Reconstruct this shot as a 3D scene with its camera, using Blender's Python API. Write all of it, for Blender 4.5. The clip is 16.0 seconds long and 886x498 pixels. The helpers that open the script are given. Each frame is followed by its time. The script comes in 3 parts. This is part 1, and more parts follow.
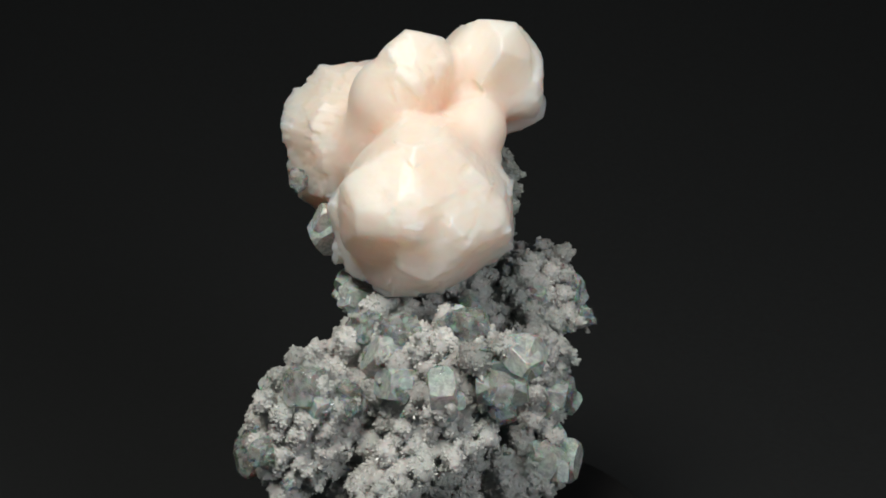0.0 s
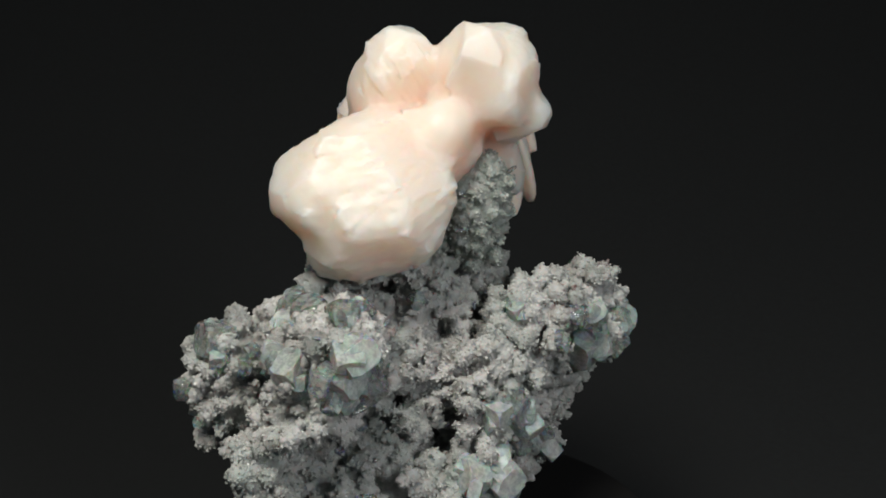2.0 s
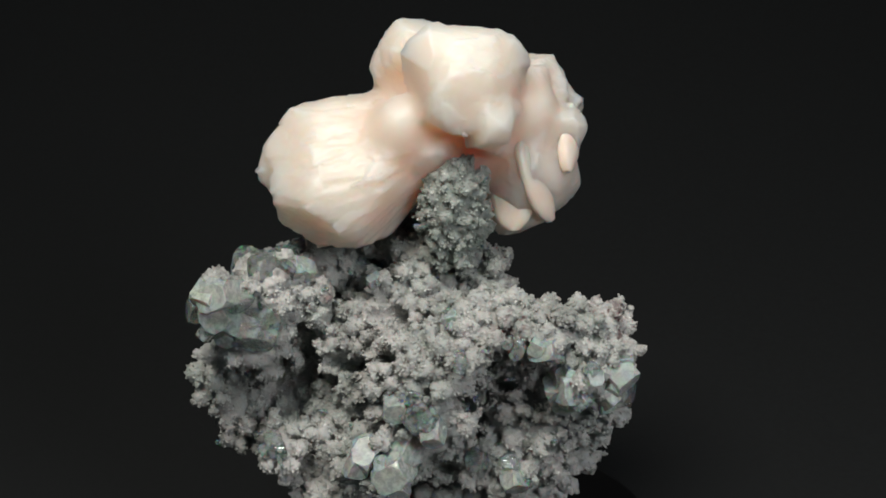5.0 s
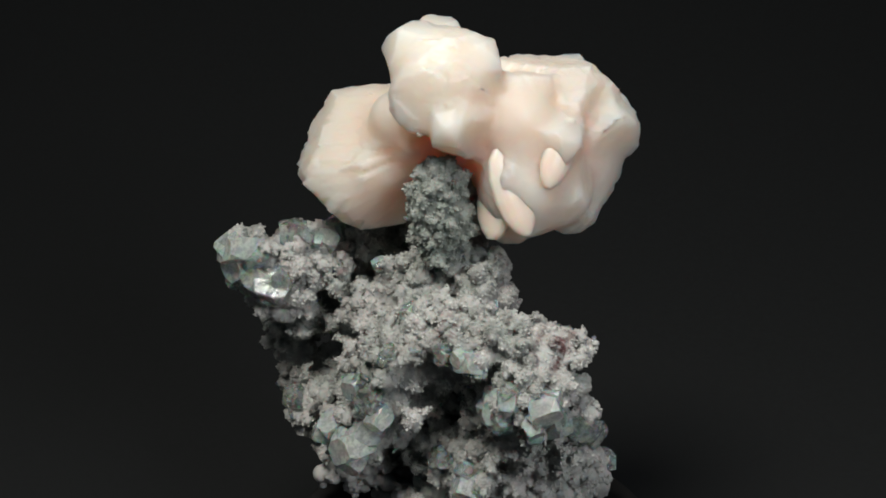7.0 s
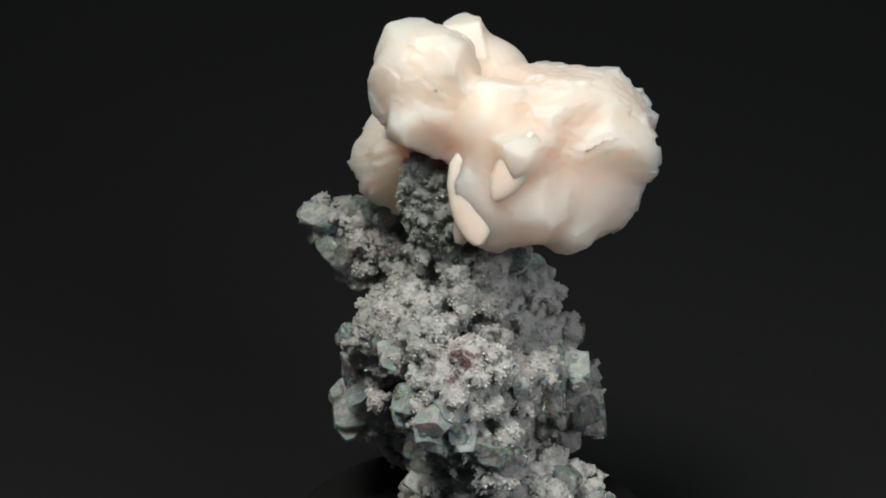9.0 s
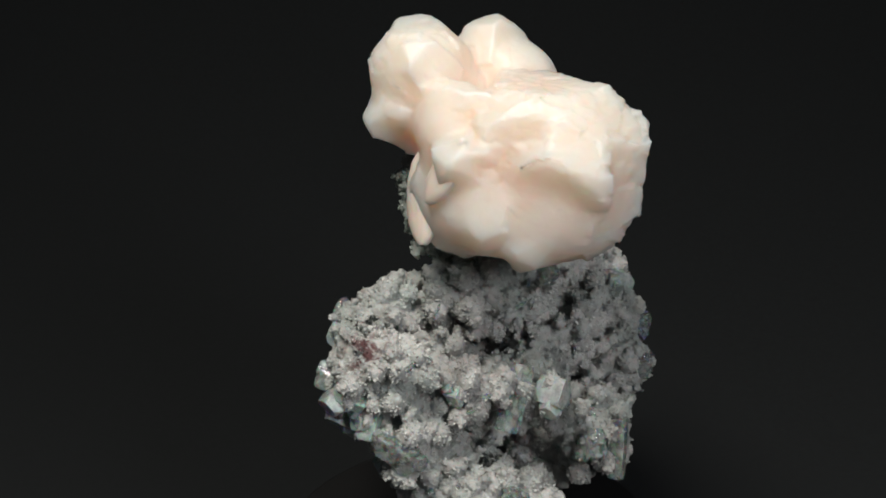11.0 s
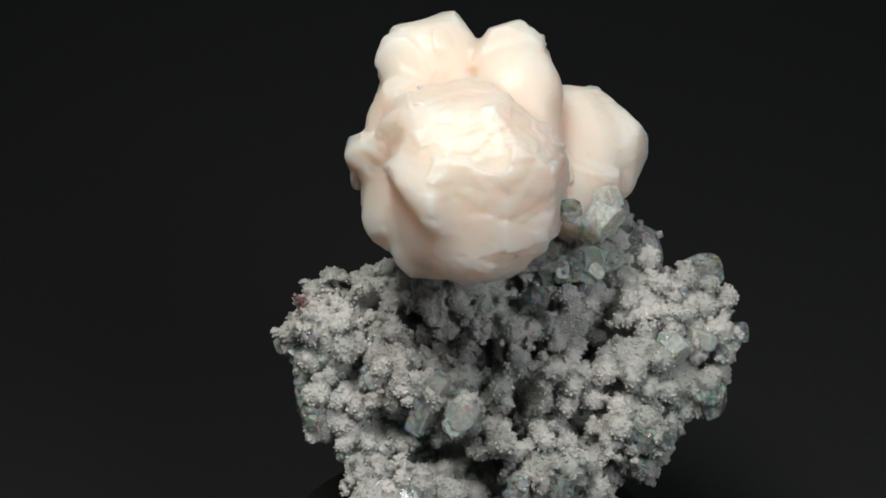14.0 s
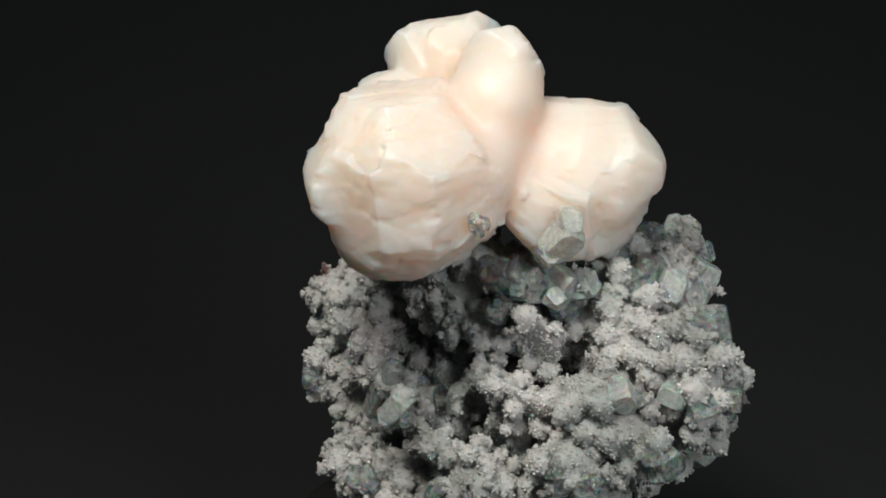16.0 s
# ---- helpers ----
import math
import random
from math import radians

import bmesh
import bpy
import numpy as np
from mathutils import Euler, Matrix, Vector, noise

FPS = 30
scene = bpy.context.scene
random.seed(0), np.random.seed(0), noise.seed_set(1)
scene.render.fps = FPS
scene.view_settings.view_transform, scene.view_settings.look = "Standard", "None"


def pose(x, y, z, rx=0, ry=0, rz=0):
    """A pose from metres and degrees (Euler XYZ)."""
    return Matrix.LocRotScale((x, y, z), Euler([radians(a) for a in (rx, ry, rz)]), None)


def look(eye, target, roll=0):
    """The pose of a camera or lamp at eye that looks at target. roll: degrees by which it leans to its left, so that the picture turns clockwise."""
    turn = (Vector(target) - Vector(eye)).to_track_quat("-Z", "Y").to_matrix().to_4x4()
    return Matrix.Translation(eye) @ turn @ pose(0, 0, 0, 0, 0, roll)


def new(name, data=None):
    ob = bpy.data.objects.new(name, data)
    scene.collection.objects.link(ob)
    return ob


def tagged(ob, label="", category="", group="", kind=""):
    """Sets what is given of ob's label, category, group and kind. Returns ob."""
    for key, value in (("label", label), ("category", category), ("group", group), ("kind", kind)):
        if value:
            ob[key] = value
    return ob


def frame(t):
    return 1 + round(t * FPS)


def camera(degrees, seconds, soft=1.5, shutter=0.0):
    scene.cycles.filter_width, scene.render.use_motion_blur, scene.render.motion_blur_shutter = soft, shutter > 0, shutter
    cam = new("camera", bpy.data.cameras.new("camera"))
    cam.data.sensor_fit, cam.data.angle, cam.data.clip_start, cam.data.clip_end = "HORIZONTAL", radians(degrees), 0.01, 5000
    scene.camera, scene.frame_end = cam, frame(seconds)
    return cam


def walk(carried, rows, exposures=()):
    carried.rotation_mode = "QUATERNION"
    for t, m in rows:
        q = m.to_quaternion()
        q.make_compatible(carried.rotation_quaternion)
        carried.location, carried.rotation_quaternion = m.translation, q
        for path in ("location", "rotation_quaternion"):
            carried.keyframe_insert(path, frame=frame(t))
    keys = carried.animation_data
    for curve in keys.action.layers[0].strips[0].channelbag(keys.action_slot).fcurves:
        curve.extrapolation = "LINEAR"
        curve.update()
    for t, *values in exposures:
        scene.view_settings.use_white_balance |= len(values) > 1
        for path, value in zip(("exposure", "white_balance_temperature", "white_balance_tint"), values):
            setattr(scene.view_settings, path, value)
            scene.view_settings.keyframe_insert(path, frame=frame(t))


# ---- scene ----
cam = camera(40.95, 16.0, soft=1.85)
EYE = (-0.0044, -0.2842, 0.2272)
GAZE = look(EYE, (-0.0044, 0.6632, -0.0930), -1.93)
walk(cam, [(0.0, GAZE), (16.0, GAZE)], exposures=[(0.0, 0.0), (16.0, 0.0)])

RATE = 16.44      # degrees a second, clockwise seen from above
TOP = 0.05        # height of the turntable's plate
LIFT = 8.1        # cm from the plate to the specimen's own origin

# ---- world and lights ----
world = bpy.data.worlds.new("world")
scene.world = world
world.use_nodes = True
bg = world.node_tree.nodes["Background"]
bg.inputs["Color"].default_value = (0.75, 0.88, 1.0, 1)
bg.inputs["Strength"].default_value = 0.03


def area_lamp(name, eye, target, size, watts, color):
    data = bpy.data.lights.new(name, "AREA")
    data.shape, data.size, data.energy, data.color = "DISK", size, watts, color
    ob = new(name, data)
    ob.matrix_world = look(eye, target)
    return ob


area_lamp("key_lamp", (-0.10, -0.25, 0.56), (0, 0, 0.14), 0.18, 2.2, (1.0, 0.96, 0.89))
area_lamp("side_lamp", (0.30, -0.46, 0.38), (0, 0, 0.12), 0.22, 1.2, (0.98, 0.98, 1.0))


# ---- materials ----
class Nodes:
    """A node material under construction."""

    def __init__(self, name):
        self.mat = bpy.data.materials.new(name)
        self.mat.use_nodes = True
        self.tree = self.mat.node_tree
        self.shader = self.tree.nodes["Principled BSDF"]
        self.coords = self.tree.nodes.new("ShaderNodeTexCoord").outputs["Object"]

    def set(self, **values):
        for key, value in values.items():
            self.shader.inputs[key.replace("_", " ")].default_value = value
        return self

    def link(self, a, b):
        self.tree.links.new(a, b)

    def noise(self, scale, detail=4.0, rough=0.55, warp=0.0):
        n = self.tree.nodes.new("ShaderNodeTexNoise")
        self.link(self.coords, n.inputs["Vector"])
        n.inputs["Scale"].default_value, n.inputs["Detail"].default_value = scale, detail
        n.inputs["Roughness"].default_value, n.inputs["Distortion"].default_value = rough, warp
        return n.outputs["Fac"]

    def ramp(self, fac, *stops):
        r = self.tree.nodes.new("ShaderNodeValToRGB")
        while len(r.color_ramp.elements) < len(stops):
            r.color_ramp.elements.new(0.5)
        for e, (at, col) in zip(r.color_ramp.elements, stops):
            e.position = at
            e.color = (*col, 1) if len(col) == 3 else col
        self.link(fac, r.inputs["Fac"])
        return r.outputs["Color"]

    def mix(self, fac, a, b, mode="MIX"):
        m = self.tree.nodes.new("ShaderNodeMix")
        m.data_type, m.blend_type = "RGBA", mode
        for value, socket in ((fac, m.inputs["Factor"]), (a, m.inputs["A"]), (b, m.inputs["B"])):
            if isinstance(value, (int, float)):
                socket.default_value = value
            elif isinstance(value, tuple):
                socket.default_value = (*value, 1)
            else:
                self.link(value, socket)
        return m.outputs["Result"]

    def bump(self, height, strength, distance):
        b = self.tree.nodes.new("ShaderNodeBump")
        b.inputs["Strength"].default_value, b.inputs["Distance"].default_value = strength, distance
        self.link(height, b.inputs["Height"])
        self.link(b.outputs["Normal"], self.shader.inputs["Normal"])
        return self

    def color(self, socket):
        self.link(socket, self.shader.inputs["Base Color"])
        return self


def spot_mask(n, centre, inner, outer):
    """One near a place given in cm, nought away from it."""
    d = n.tree.nodes.new("ShaderNodeVectorMath")
    d.operation = "DISTANCE"
    n.link(n.coords, d.inputs[0])
    x, y, z = centre
    d.inputs[1].default_value = (x * 0.01, y * 0.01, (z + LIFT) * 0.01)
    r = n.tree.nodes.new("ShaderNodeMapRange")
    r.inputs["From Min"].default_value, r.inputs["From Max"].default_value = inner * 0.01, outer * 0.01
    r.inputs["To Min"].default_value, r.inputs["To Max"].default_value = 1.0, 0.0
    n.link(d.outputs["Value"], r.inputs["Value"])
    return r.outputs["Result"]


def both(n, a, b, how="MULTIPLY"):
    m = n.tree.nodes.new("ShaderNodeMath")
    m.operation, m.use_clamp = how, True
    n.link(a, m.inputs[0])
    n.link(b, m.inputs[1])
    return m.outputs[0]


def rock_colors(n):
    pale = n.ramp(n.noise(55, 5), (0.32, (0.39, 0.43, 0.40)), (0.5, (0.51, 0.52, 0.50)), (0.68, (0.62, 0.61, 0.59)))
    mottle = n.ramp(n.noise(260, 4, 0.6), (0.34, (0.74, 0.74, 0.74)), (0.5, (1, 1, 1)))
    col = n.mix(1.0, pale, mottle, "MULTIPLY")
    stain = n.ramp(n.noise(28, 5, 0.6, 0.4), (0.36, (0.62, 0.60, 0.60)), (0.52, (1, 1, 1)))
    col = n.mix(1.0, col, stain, "MULTIPLY")
    stalk = both(n, spot_mask(n, (0.5, -0.3, 1.3), 1.3, 2.0), n.ramp(n.noise(330, 3), (0.36, (0.5, 0.5, 0.5)), (0.6, (1, 1, 1))))
    col = n.mix(stalk, col, (0.25, 0.285, 0.255))
    rust_noise = n.ramp(n.noise(300, 4, 0.65, 0.6), (0.48, (0, 0, 0)), (0.57, (1, 1, 1)))
    for place, reach in (((2.3, 3.4, -1.3), 0.9), ((2.5, 0.7, -1.5), 0.6), ((0.5, -3.3, -0.8), 0.6), ((1.9, -1.9, -0.5), 0.5), ((-1.6, -4.6, -0.6), 0.5), ((2.7, 0.9, -1.0), 0.5)):
        col = n.mix(both(n, spot_mask(n, place, reach * 0.3, reach), rust_noise), col, (0.13, 0.062, 0.062))
    return col


def rock_material():
    n = Nodes("druzy_matrix").set(Roughness=0.6, Subsurface_Weight=0.12, Subsurface_Scale=0.001)
    n.color(rock_colors(n))
    return n.bump(n.noise(1800, 4, 0.7), 0.7, 0.0005).mat


def druse_material():
    n = Nodes("fine_white_druse").set(Roughness=0.32, IOR=1.53, Subsurface_Weight=0.0)
    isle = n.tree.nodes.new("ShaderNodeNewGeometry").outputs["Random Per Island"]
    tone = n.ramp(isle, (0.0, (0.92, 0.92, 0.91)), (0.8, (1.06, 1.06, 1.05)), (1.0, (1.3, 1.3, 1.28)))
    n.color(n.mix(1.0, rock_colors(n), tone, "MULTIPLY"))
    return n.mat


def gem_material(name, tint, clear, cloudy, rough):
    """Crystal whose inside goes from clear to cloudy in patches."""
    n = Nodes(name).set(Roughness=rough, IOR=1.53, Subsurface_Weight=0.5, Subsurface_Scale=0.004)
    patches = n.noise(620, 5, 0.7, 0.3)
    n.link(n.ramp(patches, (0.42, (clear,) * 3), (0.62, (cloudy,) * 3)), n.shader.inputs["Transmission Weight"])
    n.color(n.ramp(patches, (0.35, tint), (0.65, (0.80, 0.83, 0.80))))
    return n.bump(n.noise(700, 5, 0.7), 0.35, 0.0004).mat


def peach_material():
    n = Nodes("peach_stilbite").set(Roughness=0.42, IOR=1.5, Subsurface_Weight=1.0, Subsurface_Scale=0.021)
    n.shader.inputs["Subsurface Radius"].default_value = (1.0, 0.72, 0.58)
    white = n.ramp(n.noise(90, 4), (0.3, (0.90, 0.74, 0.635)), (0.7, (0.91, 0.81, 0.725)))
    heart = both(n, spot_mask(n, (-0.6, 0.0, 2.4), 0.8, 3.7), n.ramp(n.noise(130, 4), (0.3, (0.45, 0.45, 0.45)), (0.7, (1, 1, 1))))
    n.color(n.mix(heart, white, (0.92, 0.66, 0.53)))
    return n.bump(n.noise(600, 5, 0.65), 0.22, 0.0005).mat


def pale_material():
    n = Nodes("pale_stilbite").set(Roughness=0.28, IOR=1.5, Subsurface_Weight=0.9, Subsurface_Scale=0.0025)
    n.shader.inputs["Subsurface Radius"].default_value = (1.0, 0.6, 0.45)
    n.color(n.ramp(n.noise(160, 4), (0.3, (0.89, 0.72, 0.62)), (0.7, (0.90, 0.79, 0.70))))
    return n.bump(n.noise(700, 4, 0.6), 0.2, 0.0004).mat


def black_material(name, tone, rough):
    n = Nodes(name).set(Roughness=rough)
    n.color(n.ramp(n.noise(400, 3), (0.3, tuple(c * 0.85 for c in tone)), (0.7, tuple(c * 1.15 for c in tone))))
    return n.bump(n.noise(2500, 2), 0.3, 0.0003).mat


ROCK = rock_material()
DRUSE = druse_material()
PEACH = peach_material()
CLEAR = gem_material("clear_apophyllite", (0.92, 0.97, 0.95), 0.93, 0.66, 0.05)
MILKY = gem_material("milky_apophyllite", (0.80, 0.88, 0.84), 0.66, 0.40, 0.16)
PAPER = black_material("white_paper", (0.7, 0.7, 0.68), 0.8)
INK = black_material("black_ink", (0.02, 0.02, 0.02), 0.5)
BLADE = pale_material()
CLOTH = black_material("black_felt", (0.0071, 0.0087, 0.0093), 0.95)
PLASTIC = black_material("black_plastic", (0.006, 0.006, 0.006), 0.6)


# ---- fields and their surfaces ----
class Field:
    """A distance field on a grid, in cm, to which rounded forms are joined and from which they are cut."""

    def __init__(self, low, high, step):
        self.low, self.step = np.array(low, float), step
        size = np.ceil((np.array(high) - self.low) / step).astype(int) + 1
        self.f = np.full(size, 1.0, np.float32)

    def block(self, centre, reach):
        centre, reach = np.asarray(centre, float), np.asarray(reach, float)
        a = np.maximum(np.floor((centre - reach - self.low) / self.step).astype(int), 0)
        b = np.minimum(np.ceil((centre + reach - self.low) / self.step).astype(int) + 1, self.f.shape)
        if (b <= a).any():
            return None, None
        axes = [self.low[i] + self.step * np.arange(a[i], b[i]) for i in range(3)]
        return tuple(slice(p, q) for p, q in zip(a, b)), axes

    def join(self, d, where, soft):
        old = self.f[where]
        if soft > 0:
            h = np.maximum(soft - np.abs(old - d), 0) / soft
            self.f[where] = np.minimum(old, d) - h * h * soft * 0.25
        else:
            self.f[where] = np.minimum(old, d)

    def lump(self, x, y, z, a, b, c, rx=0, ry=0, rz=0, soft=0.2, grow=0.0, shape=None, cut=False):
        """An ellipsoid with half axes a, b, c, turned by Euler angles in degrees; shape(u, v, w, d) reworks its distances."""
        turn = np.array(Euler((radians(rx), radians(ry), radians(rz))).to_matrix())
        semi = np.array([a, b, c]) + grow
        reach = np.sqrt(((turn * semi) ** 2).sum(1)) + 0.35 + soft
        where, axes = self.block((x, y, z), reach)
        if where is None:
            return
        p = np.stack(np.meshgrid(axes[0] - x, axes[1] - y, axes[2] - z, indexing="ij"), -1) @ turn
        q = p / semi
        k0 = np.sqrt((q * q).sum(-1)) + 1e-6
        k1 = np.sqrt(((q / semi) ** 2).sum(-1)) + 1e-6
        d = k0 * (k0 - 1) / k1
        if shape:
            d = shape(p[..., 0], p[..., 1], p[..., 2], d)
        if cut:
            self.f[where] = np.maximum(self.f[where], -d)
        else:
            self.join(d.astype(np.float32), where, soft)

    def ball(self, p, r, soft=0.0):
        where, axes = self.block(p, r + 0.12 + soft)
        if where is None:
            return
        d = np.sqrt((axes[0] - p[0])[:, None, None] ** 2 + (axes[1] - p[1])[None, :, None] ** 2 + (axes[2] - p[2])[None, None, :] ** 2) - r
        self.join(d.astype(np.float32), where, soft)

    def surface(self):
        """Vertices and quads of the surface where the field is nought."""
        f, s = self.f, self.f < 0
        n = np.array(f.shape)
        count = np.zeros(n - 1, np.int8)
        corners = [(i, j, k) for i in (0, 1) for j in (0, 1) for k in (0, 1)]
        for i, j, k in corners:
            count += s[i:n[0] - 1 + i, j:n[1] - 1 + j, k:n[2] - 1 + k]
        cells = np.argwhere((count > 0) & (count < 8))
        value = np.stack([f[cells[:, 0] + i, cells[:, 1] + j, cells[:, 2] + k] for i, j, k in corners], 1)
        total, hits = np.zeros((len(cells), 3)), np.zeros(len(cells))
        spots = np.array(corners, float)
        for p in range(8):
            for q in range(p + 1, 8):
                if np.abs(spots[p] - spots[q]).sum() == 1:
                    m = (value[:, p] < 0) != (value[:, q] < 0)
                    w = value[m, p] / (value[m, p] - value[m, q])
                    total[m] += spots[p] + w[:, None] * (spots[q] - spots[p])
                    hits[m] += 1
        verts = self.low + self.step * (cells + total / hits[:, None])
        index = np.full(n - 1, -1, np.int32)
        index[tuple(cells.T)] = np.arange(len(cells))
        quads = []
        for axis in range(3):
            o1, o2 = (axis + 1) % 3, (axis + 2) % 3
            lo, hi = [slice(1, -1)] * 3, [slice(1, -1)] * 3
            lo[axis], hi[axis] = slice(0, -1), slice(1, None)
            edges = np.argwhere(s[tuple(lo)] != s[tuple(hi)])
            edges[:, o1] += 1
            edges[:, o2] += 1
            ring = []
            for d1, d2 in ((1, 1), (0, 1), (0, 0), (1, 0)):
                c = edges.copy()
                c[:, o1] -= d1
                c[:, o2] -= d2
                ring.append(index[tuple(c.T)])
            ring = np.stack(ring, 1)
            inside = s[tuple(edges.T)]
            ring[~inside] = ring[~inside][:, ::-1]
            quads.append(ring)
        return verts, np.concatenate(quads)


def mesh_of(name, verts, quads, material, smooth=True):
    """A mesh from arrays in cm, lifted onto the plate."""
    me = bpy.data.meshes.new(name)
    verts = (np.asarray(verts) + (0, 0, LIFT)) * 0.01
    k = quads.shape[1]
    me.vertices.add(len(verts))
    me.vertices.foreach_set("co", verts.astype(np.float32).ravel())
    me.loops.add(quads.size)
    me.loops.foreach_set("vertex_index", quads.astype(np.int32).ravel())
    me.polygons.add(len(quads))
    me.polygons.foreach_set("loop_start", np.arange(0, quads.size, k, dtype=np.int32))
    me.polygons.foreach_set("use_smooth", np.full(len(quads), smooth, bool))
    me.update(calc_edges=True)
    me.materials.append(material)
    return me


def part(name, me, parent, label=""):
    ob = new(name, me)
    ob.parent = parent
    return tagged(ob, label)


def from_bm(name, bm, material, smooth=False):
    me = bpy.data.meshes.new(name)
    for f in bm.faces:
        f.smooth = smooth
    bm.to_mesh(me)
    bm.free()
    me.materials.append(material)
    return me


# ---- the setting ----
def sheet():
    """Black felt that lies flat and sweeps up behind."""
    bm = bmesh.new()
    sweep = [radians(7.5 * i) for i in range(1, 13)]
    profile = [(-1.6, 0.0), (0.12, 0.0)] + [(0.12 + 0.7 * math.sin(a), 0.7 - 0.7 * math.cos(a)) for a in sweep] + [(0.82, 2.0)]
    xs = (-1.8, -0.6, 0.6, 1.8)
    grid = [[bm.verts.new((x, y, z)) for y, z in profile] for x in xs]
    for a, b in zip(grid, grid[1:]):
        for i in range(len(profile) - 1):
            bm.faces.new((a[i], b[i], b[i + 1], a[i + 1]))
    ob = new("backdrop", from_bm("backdrop", bm, CLOTH, True))
    tagged(ob, "black felt backdrop sweeping up behind the turntable", "backdrop", kind="structure")


sheet()

table = tagged(new("turntable"), "small round black plastic turntable under the mineral specimen", "turntable")
table.location = (0, 0, TOP)


def disc(name, r, z0, z1, round_by):
    bm = bmesh.new()
    prof = [(r - round_by, z1), (r - round_by * 0.3, z1 - round_by * 0.3), (r, z1 - round_by), (r, z0)]
    rings = [[bm.verts.new((q * math.cos(2 * math.pi * i / 96), q * math.sin(2 * math.pi * i / 96), z)) for i in range(96)] for q, z in prof]
    for a, b in zip(rings, rings[1:]):
        for i in range(96):
            bm.faces.new((a[i], b[i], b[(i + 1) % 96], a[(i + 1) % 96]))
    bm.faces.new(rings[0])
    bm.faces.new(rings[-1][::-1])
    bmesh.ops.recalc_face_normals(bm, faces=bm.faces)
    return from_bm(name, bm, PLASTIC)


part("plate", disc("plate", 0.051, -0.008, 0.0, 0.0015), table, "flat black rotating plate")
part("foot", disc("foot", 0.044, -0.05, -0.0085, 0.003), table, "black drum-shaped base")

specimen = tagged(new("mineral_specimen"), "peach stilbite sheaves on grey druzy rock matrix with clear crystals", "mineral specimen")
specimen.location = (0, 0, TOP)

# ---- the rock ----
rock = Field((-6.2, -8.0, -8.3), (4.4, 4.8, 2.6), 0.055)


def knoll(*numbers):
    rock.lump(*numbers, soft=0.3, grow=-0.34)


knoll(-1.51, -1.38, 0.06, 0.46, 0.36, 0.87, 88, 54, 92)
knoll(-0.50, 0.28, -0.62, 0.60, 0.82, 1.18, 113, 68, -45)
knoll(-0.82, -0.69, -0.01, 0.35, 0.83, 0.54, -113, 72, 120)
knoll(-0.85, -0.42, 0.45, 0.35, 0.73, 0.50, -164, 22, 38)
knoll(-1.70, -1.41, -0.34, 0.45, 0.89, 1.79, 73, 68, 134)
knoll(0.10, -1.30, -0.88, 0.51, 0.52, 1.54, 88, 90, -5)
knoll(-1.85, -3.26, -0.94, 0.71, 1.21, 1.34, 28, -51, 145)
knoll(0.08, -4.89, -1.01, 0.64, 1.11, 1.68, -95, -3, 23)
knoll(-1.09, -5.34, -1.24, 0.57, 1.52, 1.48, 116, 24, 51)
knoll(-0.41, 0.20, -1.34, 0.83, 0.92, 1.94, 115, -12, -64)
knoll(2.03, 0.90, -1.40, 0.75, 0.98, 2.22, -92, 54, 159)
knoll(-0.56, -1.95, -1.74, 0.83, 1.04, 2.22, 110, -4, -44)
knoll(-2.02, -1.19, -1.58, 0.53, 1.44, 1.21, -129, -23, -42)
knoll(-3.58, -4.92, -2.34, 1.08, 1.21, 1.69, 10, 7, 76)
knoll(2.06, 2.88, -2.31, 0.94, 1.35, 1.63, 10, -17, -103)
knoll(0.14, -2.63, -2.48, 0.73, 1.43, 1.67, -24, -13, -28)
knoll(-2.42, -3.86, -2.40, 1.29, 1.14, 1.89, -18, -20, 20)
knoll(0.47, 2.21, -2.67, 0.66, 1.22, 1.61, -127, -14, 80)
knoll(-1.05, -5.45, -2.63, 0.54, 1.33, 2.23, 164, 64, -11)
knoll(1.90, -1.31, -2.68, 0.66, 1.60, 1.66, -120, -8, -26)
knoll(-4.22, -2.78, -3.00, 0.66, 1.07, 1.72, 127, 10, -31)
knoll(0.59, -0.58, -3.23, 0.98, 1.15, 1.85, -142, 14, 122)
knoll(-1.66, 1.79, -3.36, 0.57, 0.91, 0.83, -21, -1, 101)
knoll(-1.94, -0.91, -3.70, 0.61, 1.79, 2.18, 30, -38, -50)
knoll(1.16, 1.45, -4.08, 0.79, 1.37, 2.39, -173, -2, 151)
knoll(-0.24, 0.77, -3.99, 0.94, 1.19, 1.72, 136, 22, -26)
knoll(-2.55, -4.10, -4.16, 1.28, 1.21, 1.99, -20, -30, -4)
knoll(-0.63, -2.79, -4.34, 1.05, 1.23, 1.56, -48, -40, -30)
knoll(-4.08, -1.99, -4.44, 0.80, 1.20, 1.58, 5, 31, 137)
knoll(1.01, 2.16, -4.59, 0.84, 1.18, 2.40, 139, 38, 12)
knoll(-1.57, -6.00, -4.50, 0.88, 1.69, 0.73, -104, -27, 109)
knoll(-3.30, 0.07, -5.07, 0.98, 1.30, 1.21, 82, -11, -22)
knoll(-2.35, -2.12, -5.23, 0.54, 1.71, 2.19, 32, -6, -62)
knoll(1.40, -2.47, -4.99, 1.08, 0.82, 1.41, -82, -5, -18)
knoll(-0.82, -4.64, -5.27, 0.76, 1.71, 1.20, 0, 0, -99)
knoll(-2.42, -1.19, -5.71, 1.28, 1.73, 1.13, 127, 38, 21)
knoll(0.70, -0.51, -5.40, 0.73, 0.85, 2.40, -81, -58, 142)
